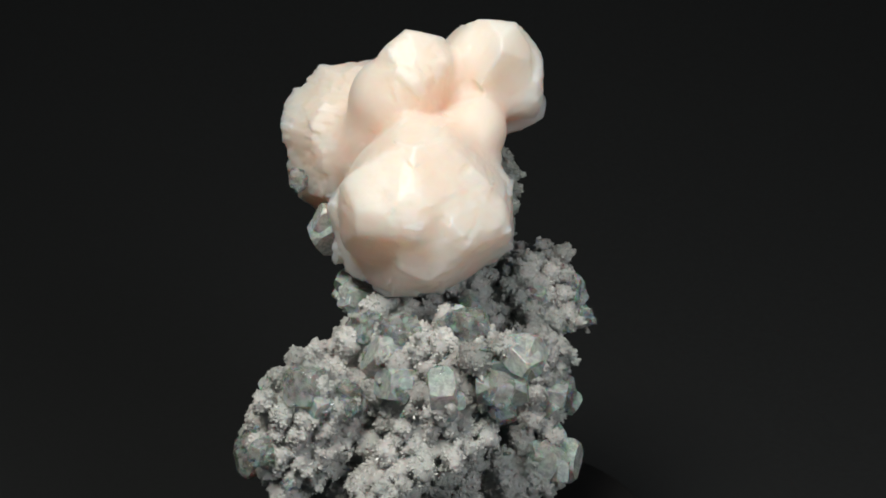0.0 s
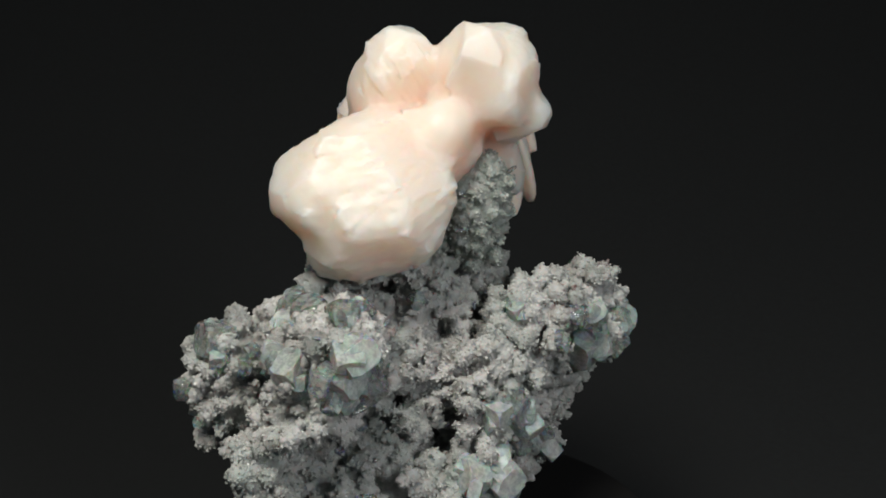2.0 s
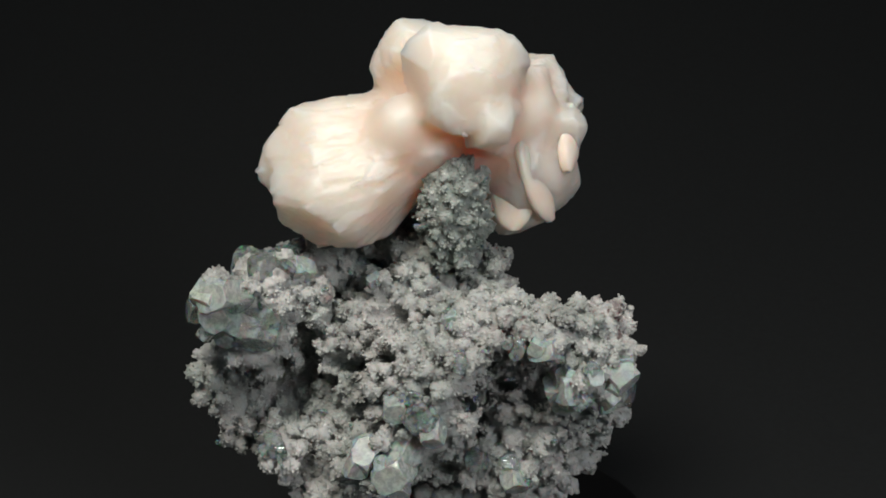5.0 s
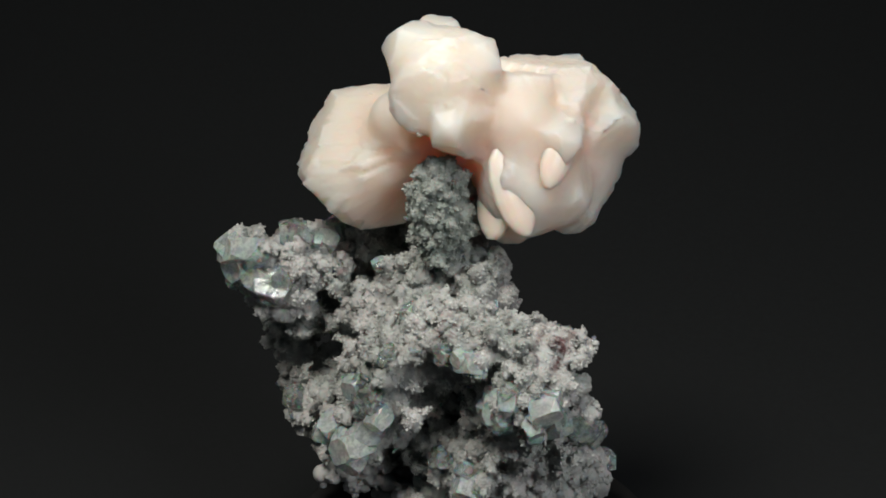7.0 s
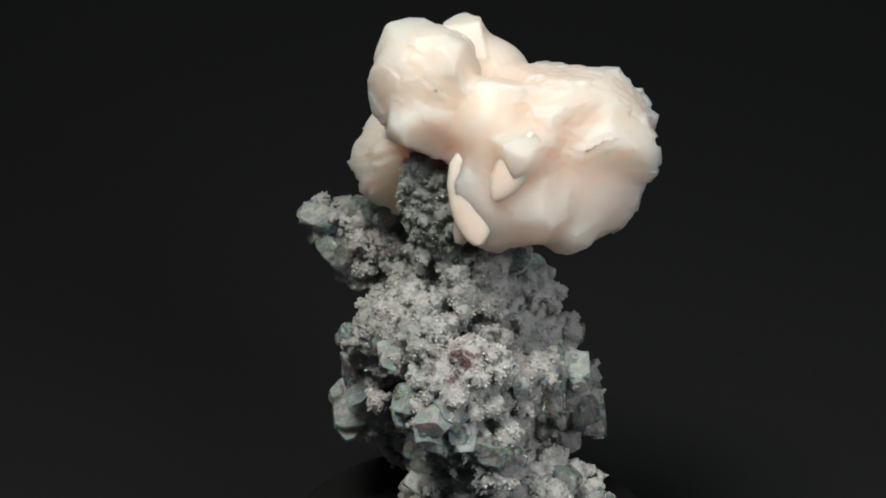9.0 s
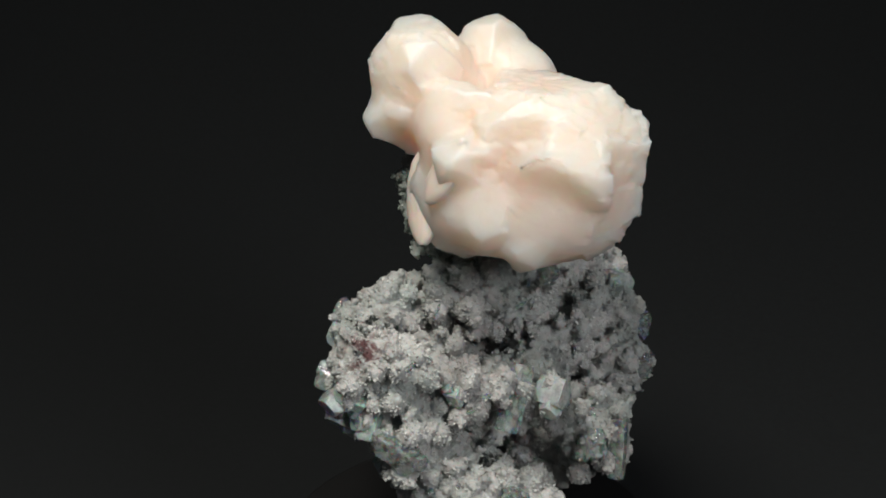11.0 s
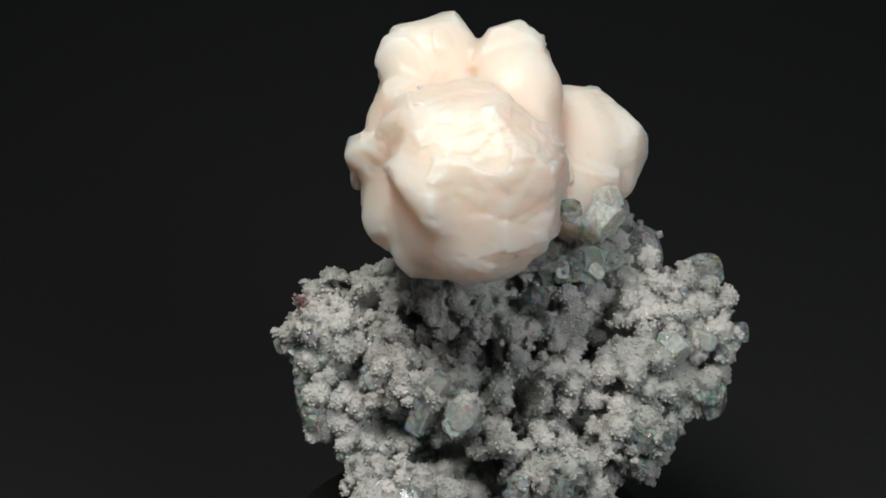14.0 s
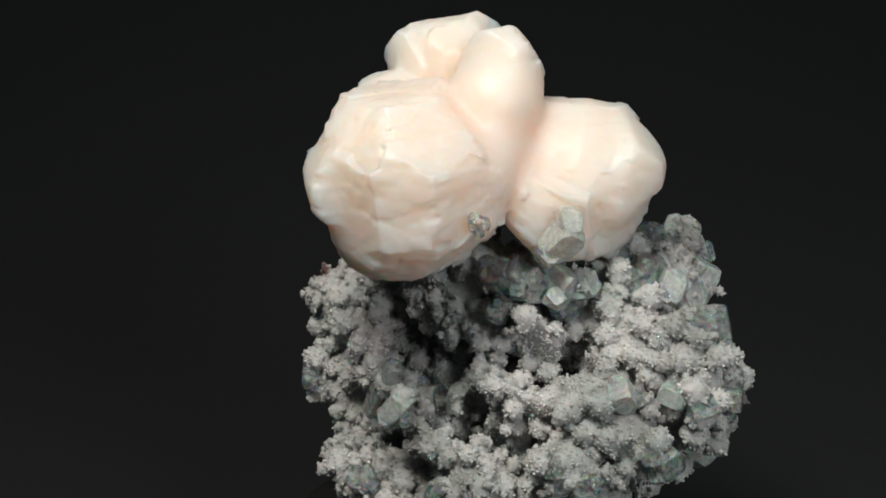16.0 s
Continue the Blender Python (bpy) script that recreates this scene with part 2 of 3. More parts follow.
knoll(-0.42, 1.65, -6.15, 1.07, 1.48, 2.40, -177, -68, -132)
knoll(-0.30, -3.46, -6.65, 1.11, 1.14, 1.38, 33, -104, -82)
knoll(0.28, 1.89, -6.77, 0.64, 1.23, 2.28, 52, -32, -153)
knoll(-1.59, 2.20, -6.95, 0.96, 1.11, 1.30, -63, -53, -8)
knoll(-0.90, -0.15, -7.06, 1.03, 1.43, 1.44, 87, 50, -64)
knoll(0.43, -1.22, -7.59, 0.76, 1.04, 1.78, 102, 23, -46)
knoll(-1.25, -1.99, -7.99, 0.79, 1.40, 1.69, 141, -55, -13)
knoll(-0.12, -0.83, 0.75, 0.35, 0.71, 1.35, 11, 11, 48)
knoll(1.90, -2.03, -4.00, 0.54, 0.83, 0.59, 0, 0, 0)
knoll(-0.69, -5.08, -2.87, 0.78, 0.70, 0.59, 24, 55, -11)
knoll(0.72, -5.69, -0.29, 0.58, 0.76, 0.46, 5, -12, -2)
knoll(2.86, -0.44, -1.97, 0.52, 0.70, 0.42, 1, -40, -11)
knoll(1.79, 3.66, -1.13, 0.36, 0.51, 0.43, -10, 19, -32)
knoll(-2.57, 1.14, -4.08, 0.62, 0.75, 0.70, -2, -2, 3)
knoll(0.80, -3.80, -4.40, 0.56, 0.54, 0.59, 0, 0, 0)
knoll(0.19, -0.03, 1.16, 0.54, 0.49, 1.13, -21, 10, 22)
knoll(-0.34, -1.00, -0.49, 0.57, 0.81, 0.62, 22, -20, 21)


def normals_of(verts, quads):
    n = np.cross(verts[quads[:, 2]] - verts[quads[:, 0]], verts[quads[:, 3]] - verts[quads[:, 1]])
    out = np.zeros_like(verts)
    for i in range(4):
        np.add.at(out, quads[:, i], n)
    return out / (np.linalg.norm(out, axis=1, keepdims=True) + 1e-9)


def largest(verts, quads):
    """The largest connected piece of a surface."""
    label = np.arange(len(verts))
    while True:
        low = label[quads].min(1)
        old = label.copy()
        for i in range(4):
            np.minimum.at(label, quads[:, i], low)
        label = label[label]
        if (label == old).all():
            break
    best = np.bincount(label).argmax()
    keep = label == best
    number = np.cumsum(keep) - 1
    return verts[keep], number[quads[keep[quads[:, 0]]]]


def hollow(x, y, z, wide, high, way, depth):
    """A cavity that runs from the surface into the rock along way."""
    turn = Vector(way).to_track_quat("Y", "Z").to_euler()
    x, y, z = (p + q * depth * 0.25 for p, q in zip((x, y, z), way))
    rock.lump(x, y, z, wide, depth, high, *(math.degrees(a) for a in turn), soft=0, cut=True)


rock.lump(0.62, -0.20, 1.15, 0.72, 0.72, 1.45, 0, 14, 0, soft=0.3)
rng = np.random.default_rng(4)
spots, faces_of = rock.surface()
spots_out = normals_of(spots, faces_of)
taken = np.zeros((0, 3))
for i in rng.integers(0, len(spots), 9000):
    p, out = spots[i], spots_out[i]
    back = out @ (-0.75, 0.6, 0.0) > 0.05          # the side overgrown with round nodules
    r = (rng.uniform(0.20, 0.36) if back else rng.uniform(0.13, 0.27)) * (0.6 if p[2] > 0.2 else 1.0)
    if len(taken) and (((taken - p) ** 2).sum(1) < (1.6 * r) ** 2).any():
        continue
    taken = np.vstack([taken, p])
    p = p + out * rng.uniform(0.45, 1.0) * (r if p[2] < 0.2 else 0.3 * r)
    rock.ball(p, r, 0.02)
    for _ in range(8):
        rock.ball(p + rng.normal(0, 0.5 * r, 3), r * rng.uniform(0.3, 0.52), 0.02)

hollow(0.24, -3.74, -3.18, 0.50, 0.26, (-0.89, 0.15, -0.42), 0.95)
hollow(0.81, -2.89, -2.54, 0.56, 0.23, (-0.89, 0.18, -0.41), 0.95)
hollow(1.84, -2.26, -1.97, 0.41, 0.19, (-0.89, 0.21, -0.41), 0.95)
hollow(2.82, -0.47, -2.95, 0.48, 0.24, (-0.85, 0.27, -0.44), 0.95)
hollow(1.54, 0.77, -3.12, 0.43, 0.23, (-0.85, 0.30, -0.42), 0.95)
hollow(1.42, -0.82, -5.36, 0.51, 0.22, (-0.84, 0.24, -0.49), 0.95)
hollow(-0.17, -4.71, -2.74, 0.32, 0.23, (-0.91, 0.12, -0.41), 0.95)
hollow(0.44, -3.47, -2.61, 0.54, 0.27, (-0.63, 0.64, -0.43), 0.95)
hollow(0.66, -1.81, -1.38, 0.25, 0.30, (-0.61, 0.69, -0.38), 0.95)
hollow(1.73, -0.20, -3.32, 0.54, 0.40, (-0.74, -0.51, -0.43), 0.95)
hollow(1.28, 0.26, -3.56, 0.43, 0.32, (-0.75, -0.50, -0.44), 0.95)
hollow(1.99, 1.98, -4.75, 0.31, 0.20, (-0.75, -0.45, -0.49), 0.95)
hollow(-0.38, -4.46, -4.21, 0.49, 0.23, (-0.71, -0.58, -0.40), 0.95)
hollow(-1.64, -0.13, -1.15, 0.36, 0.26, (-0.05, -0.93, -0.35), 0.95)
hollow(-1.64, 1.93, -2.59, 0.42, 0.35, (-0.06, -0.91, -0.42), 0.95)
hollow(-1.10, 1.08, -4.88, 0.52, 0.32, (-0.04, -0.88, -0.47), 0.95)
hollow(2.08, 2.48, -0.88, 0.30, 0.14, (0.35, -0.86, -0.37), 0.95)
hollow(-2.09, -0.03, -3.58, 0.31, 0.40, (0.73, -0.51, -0.44), 0.95)
hollow(-2.39, -0.62, -1.06, 0.55, 0.19, (0.75, -0.55, -0.37), 0.95)
hollow(-0.40, 1.72, -5.03, 0.66, 0.29, (0.76, -0.44, -0.47), 0.95)
hollow(-2.35, 0.02, -3.27, 0.39, 0.49, (0.89, -0.13, -0.44), 0.95)
hollow(-0.31, -1.58, -3.43, 0.33, 0.27, (0.89, -0.17, -0.42), 0.95)
hollow(-1.52, -4.86, -0.21, 0.34, 0.44, (-0.04, 0.92, -0.38), 0.95)
hollow(-0.40, -5.62, -3.11, 0.44, 0.32, (0.00, 0.87, -0.49), 0.95)
hollow(0.58, -2.28, -1.32, 0.27, 0.30, (-0.38, 0.84, -0.39), 0.95)

spots, _ = rock.surface()
for p in spots[rng.integers(0, len(spots), 7000)]:
    r = rng.uniform(0.045, 0.09)
    rock.ball(p + rng.normal(0, 0.3 * r, 3), r)
rock_verts, rock_quads = largest(*rock.surface())
part("rock_matrix", mesh_of("rock_matrix", rock_verts, rock_quads, ROCK), specimen, "knobbly pale grey and greenish druzy rock")


def druse(count):
    """Tiny four-sided crystal points that stand all over the rock."""
    n = normals_of(rock_verts, rock_quads)
    pick = rng.integers(0, len(rock_verts), count)
    pick = pick[rock_verts[pick, 2] > -6.6]
    base, k = rock_verts[pick], len(pick)
    way = n[pick] + rng.normal(0, 0.45, (k, 3))
    way /= np.linalg.norm(way, axis=1, keepdims=True)
    side = np.cross(way, rng.normal(0, 1, (k, 3)))
    side /= np.linalg.norm(side, axis=1, keepdims=True)
    other = np.cross(way, side)
    long = rng.gamma(3.0, 0.009, (k, 1)) + 0.02
    thick = rng.uniform(0.018, 0.045, (k, 1))
    foot = base - 0.02 * way
    ring = [foot + thick * side, foot + thick * other, foot - thick * side, foot - thick * other]
    waist = [p + 0.72 * long * way for p in ring]
    tip = base + long * way
    verts = np.stack(ring + waist + [tip], 1).reshape(-1, 3)
    tris = [(i, (i + 1) % 4, 4 + (i + 1) % 4) for i in range(4)] + [(i, 4 + (i + 1) % 4, 4 + i) for i in range(4)] + [(4 + i, 4 + (i + 1) % 4, 8) for i in range(4)]
    faces = (np.arange(k)[:, None, None] * 9 + np.array(tris)[None]).reshape(-1, 3)
    ob = part("druse", mesh_of("druse", verts, faces, DRUSE, False), specimen, "sparkling crust of tiny white crystal points")
    return tagged(ob, kind="stuff")


druse(110000)


# ---- the peach crystals ----
SIDES = np.array([(i, j, k) for i in (-1, 0, 1) for j in (-1, 0, 1) for k in (-1, 0, 1) if (i, j, k) != (0, 0, 0)], float)
SIDES /= np.linalg.norm(SIDES, axis=1)[:, None]


def lattice(p, seed):
    """Smooth noise from nought to one on a unit lattice."""
    i = np.floor(p)
    f = p - i
    f = f * f * (3 - 2 * f)
    total = np.zeros(len(p))
    for c in ((a, b, e) for a in (0, 1) for b in (0, 1) for e in (0, 1)):
        g = i + c
        h = np.sin(g[:, 0] * 127.1 + g[:, 1] * 311.7 + g[:, 2] * 74.7 + seed) * 43758.5453
        w = np.ones(len(p))
        for axis in range(3):
            w = w * (f[:, axis] if c[axis] else 1 - f[:, axis])
        total += w * (h - np.floor(h))
    return total


HEART = (-0.55, 0.0, 2.85)
cluster = Field((-6.2, -6.6, -1.2), (3.6, 5.6, 7.4), 0.05)


def sheaf(centre, axis, faces, fine=1.0, round_by=18.0, neck_radius=0.75, columns=620):
    """A bundle of columns that spread from the heart of the cluster, bounded by faces at the given distances (cm) round the axis,
    ridged along the columns and stepped where they end, with a neck to the heart."""
    w = np.array(axis, float) / np.linalg.norm(axis)
    u = np.cross((0, 0, 1.0), w)
    u /= np.linalg.norm(u)
    turn = np.stack([u, np.cross(w, u), w], 1).astype(np.float32)
    heart = ((np.array(HEART) - centre) @ turn).astype(np.float32)
    reach = max(max(faces), np.linalg.norm(heart)) + 0.8
    where, axes = cluster.block(centre, (reach,) * 3)
    p = np.stack(np.meshgrid(*[a - c for a, c in zip(axes, centre)], indexing="ij"), -1).astype(np.float32) @ turn
    d, most = np.zeros(p.shape[:3], np.float32), np.full(p.shape[:3], -9, np.float32)
    for n, h in zip(SIDES, faces):
        side = p @ n.astype(np.float32) - h
        most = np.maximum(most, side)
        d += np.exp(np.clip(round_by * side, -40, 40))
    d = np.log(d + 1e-12) / round_by
    rim = np.clip((d - most) * round_by / 0.8, 0, 1)
    d -= 0.45 / round_by
    near = np.abs(d) < 0.5
    q = p[near] - heart
    far = np.linalg.norm(q, axis=1)
    q = q / far[:, None]
    chance = np.random.default_rng(int(abs(centre[0] + 3 * centre[1]) * 100))
    flat = np.array((1.0, 2.1, 1.0), np.float32)
    ways = chance.normal(0, 1, (columns, 3)).astype(np.float32)
    ways /= np.linalg.norm(ways, axis=1, keepdims=True)
    q = q.astype(np.float32)
    half = 0.5 * ((ways * flat) ** 2).sum(1)
    column = np.concatenate([np.argmax((some * flat) @ (ways * flat).T - half, axis=1) for some in np.array_split(q, 12)])
    ends = chance.uniform(-1, 1, columns)[column]
    ridges = lattice(q * (20.0, 34.0, 20.0) + 40, centre[0])
    grain = lattice(p[near] / 0.16, centre[1])
    grow = np.clip(far / 3.0, 0.2, 1.2)
    d[near] += fine * grow * ((0.022 + 0.075 * rim[near]) * ends + 0.055 * (ridges - 0.5)) + 0.02 * (grain - 0.5)
    if neck_radius:
        neck_radius *= np.median([h for n, h in zip(SIDES, faces) if abs(n[2]) < 0.1])
        along = np.clip((p @ heart) / (heart @ heart), 0.0, 1.0)
        neck = np.sqrt(((p - along[..., None] * heart) ** 2).sum(-1)) - neck_radius * (1 - along) - 0.75 * along
        h = np.maximum(0.5 - np.abs(d - neck), 0) / 0.5
        d = np.minimum(d, neck) - h * h * 0.5 * 0.25
    cluster.join(d, where, 0.36)


def chisel(tip, wide, thick, long=1.4, soft=0.2, root=HEART):
    """The roof-shaped end of one large flat crystal that points from a root to tip."""
    way = np.array(tip) - root
    way /= np.linalg.norm(way)
    b = np.cross(way, (0.3, 0.2, 1.0))
    b /= np.linalg.norm(b)
    a = np.cross(b, way)
    where, axes = cluster.block(np.array(tip) - way * long / 2, np.abs(way) * long / 2 + np.abs(a) * wide + np.abs(b) * thick + 0.25)
    p = np.stack(np.meshgrid(*axes, indexing="ij"), -1) - tip
    u, v, w = np.abs(p @ a), np.abs(p @ b), p @ way
    d = np.maximum.reduce([u - wide * (1 - 0.12 * w), v - thick * (1 - 0.12 * w), w, -w - long, 0.62 * u + 0.785 * w - 0.04, 0.55 * v + 0.835 * w - 0.04])
    cluster.join(d.astype(np.float32), where, soft)


def hulled(points, scale=0.01):
    bm = bmesh.new()
    for p in points:
        bm.verts.new((p[0] * scale, p[1] * scale, p[2] * scale))
    out = bmesh.ops.convex_hull(bm, input=bm.verts)
    loose = [v for v in bm.verts if not v.link_faces]
    bmesh.ops.delete(bm, geom=loose, context="VERTS")
    bmesh.ops.dissolve_limit(bm, angle_limit=radians(1), verts=bm.verts, edges=bm.edges)
    bmesh.ops.recalc_face_normals(bm, faces=bm.faces)
    bmesh.ops.bevel(bm, geom=list(bm.edges), offset=0.00012, segments=1, affect="EDGES")
    return bm


def set_at(ob, centre, axis, spin):
    q = Vector(axis).to_track_quat("Z", "X") @ Euler((0, 0, radians(spin))).to_quaternion()
    ob.matrix_basis = Matrix.LocRotScale((centre[0] * 0.01, centre[1] * 0.01, (centre[2] + LIFT) * 0.01), q, None)
    return ob


def crystal(centre, size, way, material):
    """One blocky crystal with its corners cut to different depths."""
    points = []
    for corner in SIDES[np.abs(SIDES).min(1) > 0.5] * 1.7320508:
        cut = rng.uniform(0.3, 0.75, 3)
        points += [corner * np.where(np.arange(3) == i, cut, 1) * size for i in range(3)]
    me = from_bm("apophyllite_crystal", hulled(points), material)
    return set_at(part("apophyllite_crystal", me, specimen), centre, way, rng.uniform(0, 90))


def gem(x, y, z, r, nx, ny, nz, kind):
    """A crystal half sunk in the rock with smaller ones grown against it: c clear, m milky, l a long clear one."""
    out, place, r = np.array((nx, ny, nz)), np.array((x, y, z)), min(r, 0.52)
    material = MILKY if kind == "m" else CLEAR
    if kind == "l":
        crystal(place - 0.1 * r * out, r * np.array((0.5, 0.45, 1.7)), np.array((0.25, 0.2, -1.0)) + 0.2 * out, material)
        return
    crystal(place - 0.35 * r * out, r * rng.uniform(0.55, 0.95, 3) * (1, 1, 1.25), out + rng.normal(0, 0.5, 3), material)
    for _ in range(2):
        beside = np.cross(out, rng.normal(0, 1, 3))
        beside /= np.linalg.norm(beside)
        crystal(place + (0.75 * beside - 0.3 * out) * r, r * rng.uniform(0.3, 0.6, 3) * (1, 1, 1.3), out + 0.7 * beside + rng.normal(0, 0.3, 3), material if rng.random() < 0.6 else CLEAR)


def blade(centre, axis, facing, long, wide, thick, material, name="stilbite_blade", label=""):
    """A flat crystal with a roof-shaped end, its flat side turned to facing."""
    if material is BLADE:
        ring = [(math.cos(2 * math.pi * i / 16), math.sin(2 * math.pi * i / 16)) for i in range(16)]
        points = [(u * wide * k, v * thick * (0.35 + 0.65 * k), h * long) for u, v in ring for k, h in ((0.2, -1), (0.62, -0.8), (0.92, -0.4), (1, 0.1), (0.9, 0.5), (0.62, 0.8), (0.25, 1))]
    else:
        points = [(sx * wide * a, sy * thick * b, sz) for sx in (-1, 1) for sy in (-1, 1) for a, b, sz in ((0.15, 0.4, -long), (0.8, 0.9, -long * 0.6), (1, 1, long * 0.3), (0.6, 0.9, long * 0.82), (0.12, 0.5, long))]
    ob = part(name, from_bm(name, hulled(points), material, material is BLADE), specimen, label)
    z = Vector(axis).normalized()
    x = Vector(facing).cross(z).normalized()
    turn = Matrix((x, z.cross(x), z)).transposed()
    ob.matrix_basis = Matrix.LocRotScale((centre[0] * 0.01, centre[1] * 0.01, (centre[2] + LIFT) * 0.01), turn.to_quaternion(), None)
    return ob


sheaf((-1.07, -2.62, 2.27), (-0.1, -1, -0.1), [2.50, 2.50, 2.15, 2.30, 1.91, 1.42, 1.82, 1.17, 1.43, 1.92, 1.96, 2.23, 1.96, 1.88, 1.79, 1.48, 1.89, 2.01, 2.41, 2.14, 2.11, 2.19, 2.38, 1.91, 1.56, 1.68], fine=1.0)
sheaf((0.82, -0.05, 4.53), (0.75, 0.05, 0.65), [1.15, 1.40, 1.35, 1.23, 0.85, 1.08, 1.23, 1.13, 1.42, 1.09, 1.63, 1.19, 1.20, 1.17, 1.21, 1.12, 1.06, 1.08, 1.26, 1.28, 1.23, 1.34, 1.33, 1.18, 1.28, 1.55], fine=0.8)
sheaf((-1.51, -0.68, 4.01), (-0.5, -0.3, 0.8), [1.63, 1.70, 1.23, 1.21, 1.24, 0.54, 0.68, 0.97, 0.96, 1.24, 1.33, 0.59, 0.73, 1.30, 1.18, 1.47, 1.60, 0.68, 0.88, 1.05, 0.82, 1.39, 1.40, 1.32, 1.84, 1.76], fine=0.8)
sheaf((-2.34, 1.64, 2.57), (-0.57, 0.8, -0.1), [1.86, 2.27, 2.01, 1.76, 2.10, 1.43, 2.30, 2.33, 2.01, 1.78, 1.91, 2.18, 1.93, 1.63, 2.57, 1.89, 1.84, 2.63, 2.13, 2.13, 2.23, 1.97, 1.93, 1.94, 1.86, 2.23], fine=1.2)
sheaf((-0.11, 1.84, 1.76), (0.35, 0.6, -0.7), [0.88, 0.94, 1.29, 1.20, 1.29, 1.03, 1.36, 1.29, 1.05, 0.76, 1.17, 1.18, 0.84, 0.98, 1.14, 1.38, 0.50, 0.78, 1.59, 1.86, 0.71, 1.66, 1.85, 0.85, 0.94, 1.17], fine=0.5, round_by=24)
sheaf((0.04, 1.55, 3.44), (0.1, 0.8, 0.6), [1.46, 1.06, 0.27, 1.63, 1.76, 1.18, 1.61, 1.52, 1.27, 0.89, 0.70, 0.56, 1.05, 1.20, 0.97, 0.88, 1.07, 1.17, 1.46, 1.49, 1.10, 1.53, 1.51, 0.73, 0.82, 1.39], fine=0.8)
sheaf((-0.26, -0.60, 2.71), (0, -0.2, 1), [1.13, 1.15, 0.85, 0.96, 1.06, 0.85, 1.00, 1.17, 1.05, 1.04, 1.17, 0.75, 0.75, 0.62, 0.84, 1.11, 1.00, 1.06, 1.16, 0.98, 0.90, 1.33, 0.97, 0.85, 1.04, 1.02], fine=0.6)
sheaf((-2.30, 3.20, 2.90), (-0.28, 1, 0.05), [1.00, 1.00, 0.42, 1.00, 1.00, 0.68, 1.00, 0.68, 0.68, 1.00, 1.32, 1.00, 1.00, 0.68, 1.00, 1.16, 0.52, 1.10, 1.44, 1.32, 1.00, 0.90, 1.16, 1.00, 1.16, 1.00], fine=0.4, round_by=16, neck_radius=0)
sheaf((0.00, 2.60, 3.10), (0.45, 0.75, 0.35), [0.80, 0.90, 0.54, 0.80, 0.80, 0.32, 0.80, 0.80, 0.48, 0.80, 0.96, 0.64, 0.80, 0.52, 0.80, 0.48, 0.26, 0.80, 0.67, 0.48, 0.80, 0.80, 0.80, 0.80, 0.80, 0.74], fine=0.4, round_by=16, neck_radius=0)
sheaf((0.20, 1.30, 1.20), (0.1, -0.35, -1), [0.70, 0.70, 0.70, 0.70, 0.54, 0.70, 0.70, 0.70, 0.54, 0.70, 0.70, 0.56, 0.70, 0.67, 0.70, 0.60, 0.54, 0.70, 0.70, 0.70, 0.70, 0.54, 0.64, 0.70, 0.70, 0.38], fine=0.4, round_by=16, neck_radius=0)
sheaf((1.50, 0.80, 3.60), (1, 0.35, -0.1), [0.70, 0.92, 0.76, 0.60, 0.60, 0.66, 0.60, 0.60, 0.76, 0.70, 0.70, 0.44, 0.60, 0.60, 0.60, 0.44, 0.44, 0.60, 0.60, 0.28, 0.60, 0.60, 0.44, 0.60, 0.60, 0.44], fine=0.4, round_by=16, neck_radius=0)
sheaf((-0.30, 2.80, 1.80), (0.2, 0.2, -0.95), [0.80, 0.80, 0.80, 0.80, 0.80, 0.80, 0.80, 0.80, 0.48, 0.80, 0.80, 1.12, 0.80, 0.96, 0.64, 0.26, 0.42, 0.80, 0.80, 0.96, 0.80, 0.80, 0.70, 0.64, 0.30, 0.64], fine=0.4, round_by=16, neck_radius=0)
sheaf((-1.80, -3.80, 2.10), (-0.38, -1, -0.05), [1.10, 1.32, 1.16, 1.00, 1.00, 0.68, 0.84, 1.16, 1.00, 1.00, 1.16, 0.68, 1.00, 0.81, 1.26, 1.42, 0.84, 1.00, 1.16, 1.32, 1.00, 1.26, 1.42, 1.15, 1.32, 1.22], fine=0.4, round_by=16, neck_radius=0)
chisel((-1.06, -1.21, 5.67), 0.60, 0.45)
chisel((0.19, 3.22, 2.98), 0.45, 0.40)
chisel((2.20, 0.71, 3.63), 0.38, 0.30)
chisel((1.39, -0.77, 5.70), 0.60, 0.45)
chisel((-1.50, 2.77, 0.47), 0.40, 0.30)
chisel((-0.09, 1.64, 0.33), 0.45, 0.35)
chisel((1.17, 1.20, 5.38), 0.50, 0.40)
chisel((-1.72, 2.98, 0.52), 0.40, 0.35)
for spot in ((-2.06, -0.50, 2.98), (0.45, -1.39, 3.37), (-2.41, -0.04, 2.44)):
    cluster.lump(*spot, 0.68, 0.68, 0.68, soft=0.55)
cluster.lump(-2.14, 1.92, 1.61, 1.3, 1.3, 1.2, soft=0.5)
part("stilbite_growth", mesh_of("stilbite_growth", *largest(*cluster.surface()), PEACH), specimen, "translucent peach growth of fanned crystal sheaves")


blade((0.27, 2.74, 2.76), (0.50, -0.18, -0.85), (0.68, 0.69, 0.25), 0.88, 0.40, 0.22, BLADE)
blade((0.84, 1.75, 1.88), (0.02, 0.35, -0.94), (0.65, 0.71, 0.28), 1.10, 0.50, 0.22, BLADE)
blade((0.54, 1.23, 1.54), (0.29, -0.00, -0.96), (0.91, -0.32, 0.27), 0.94, 0.58, 0.24, BLADE)

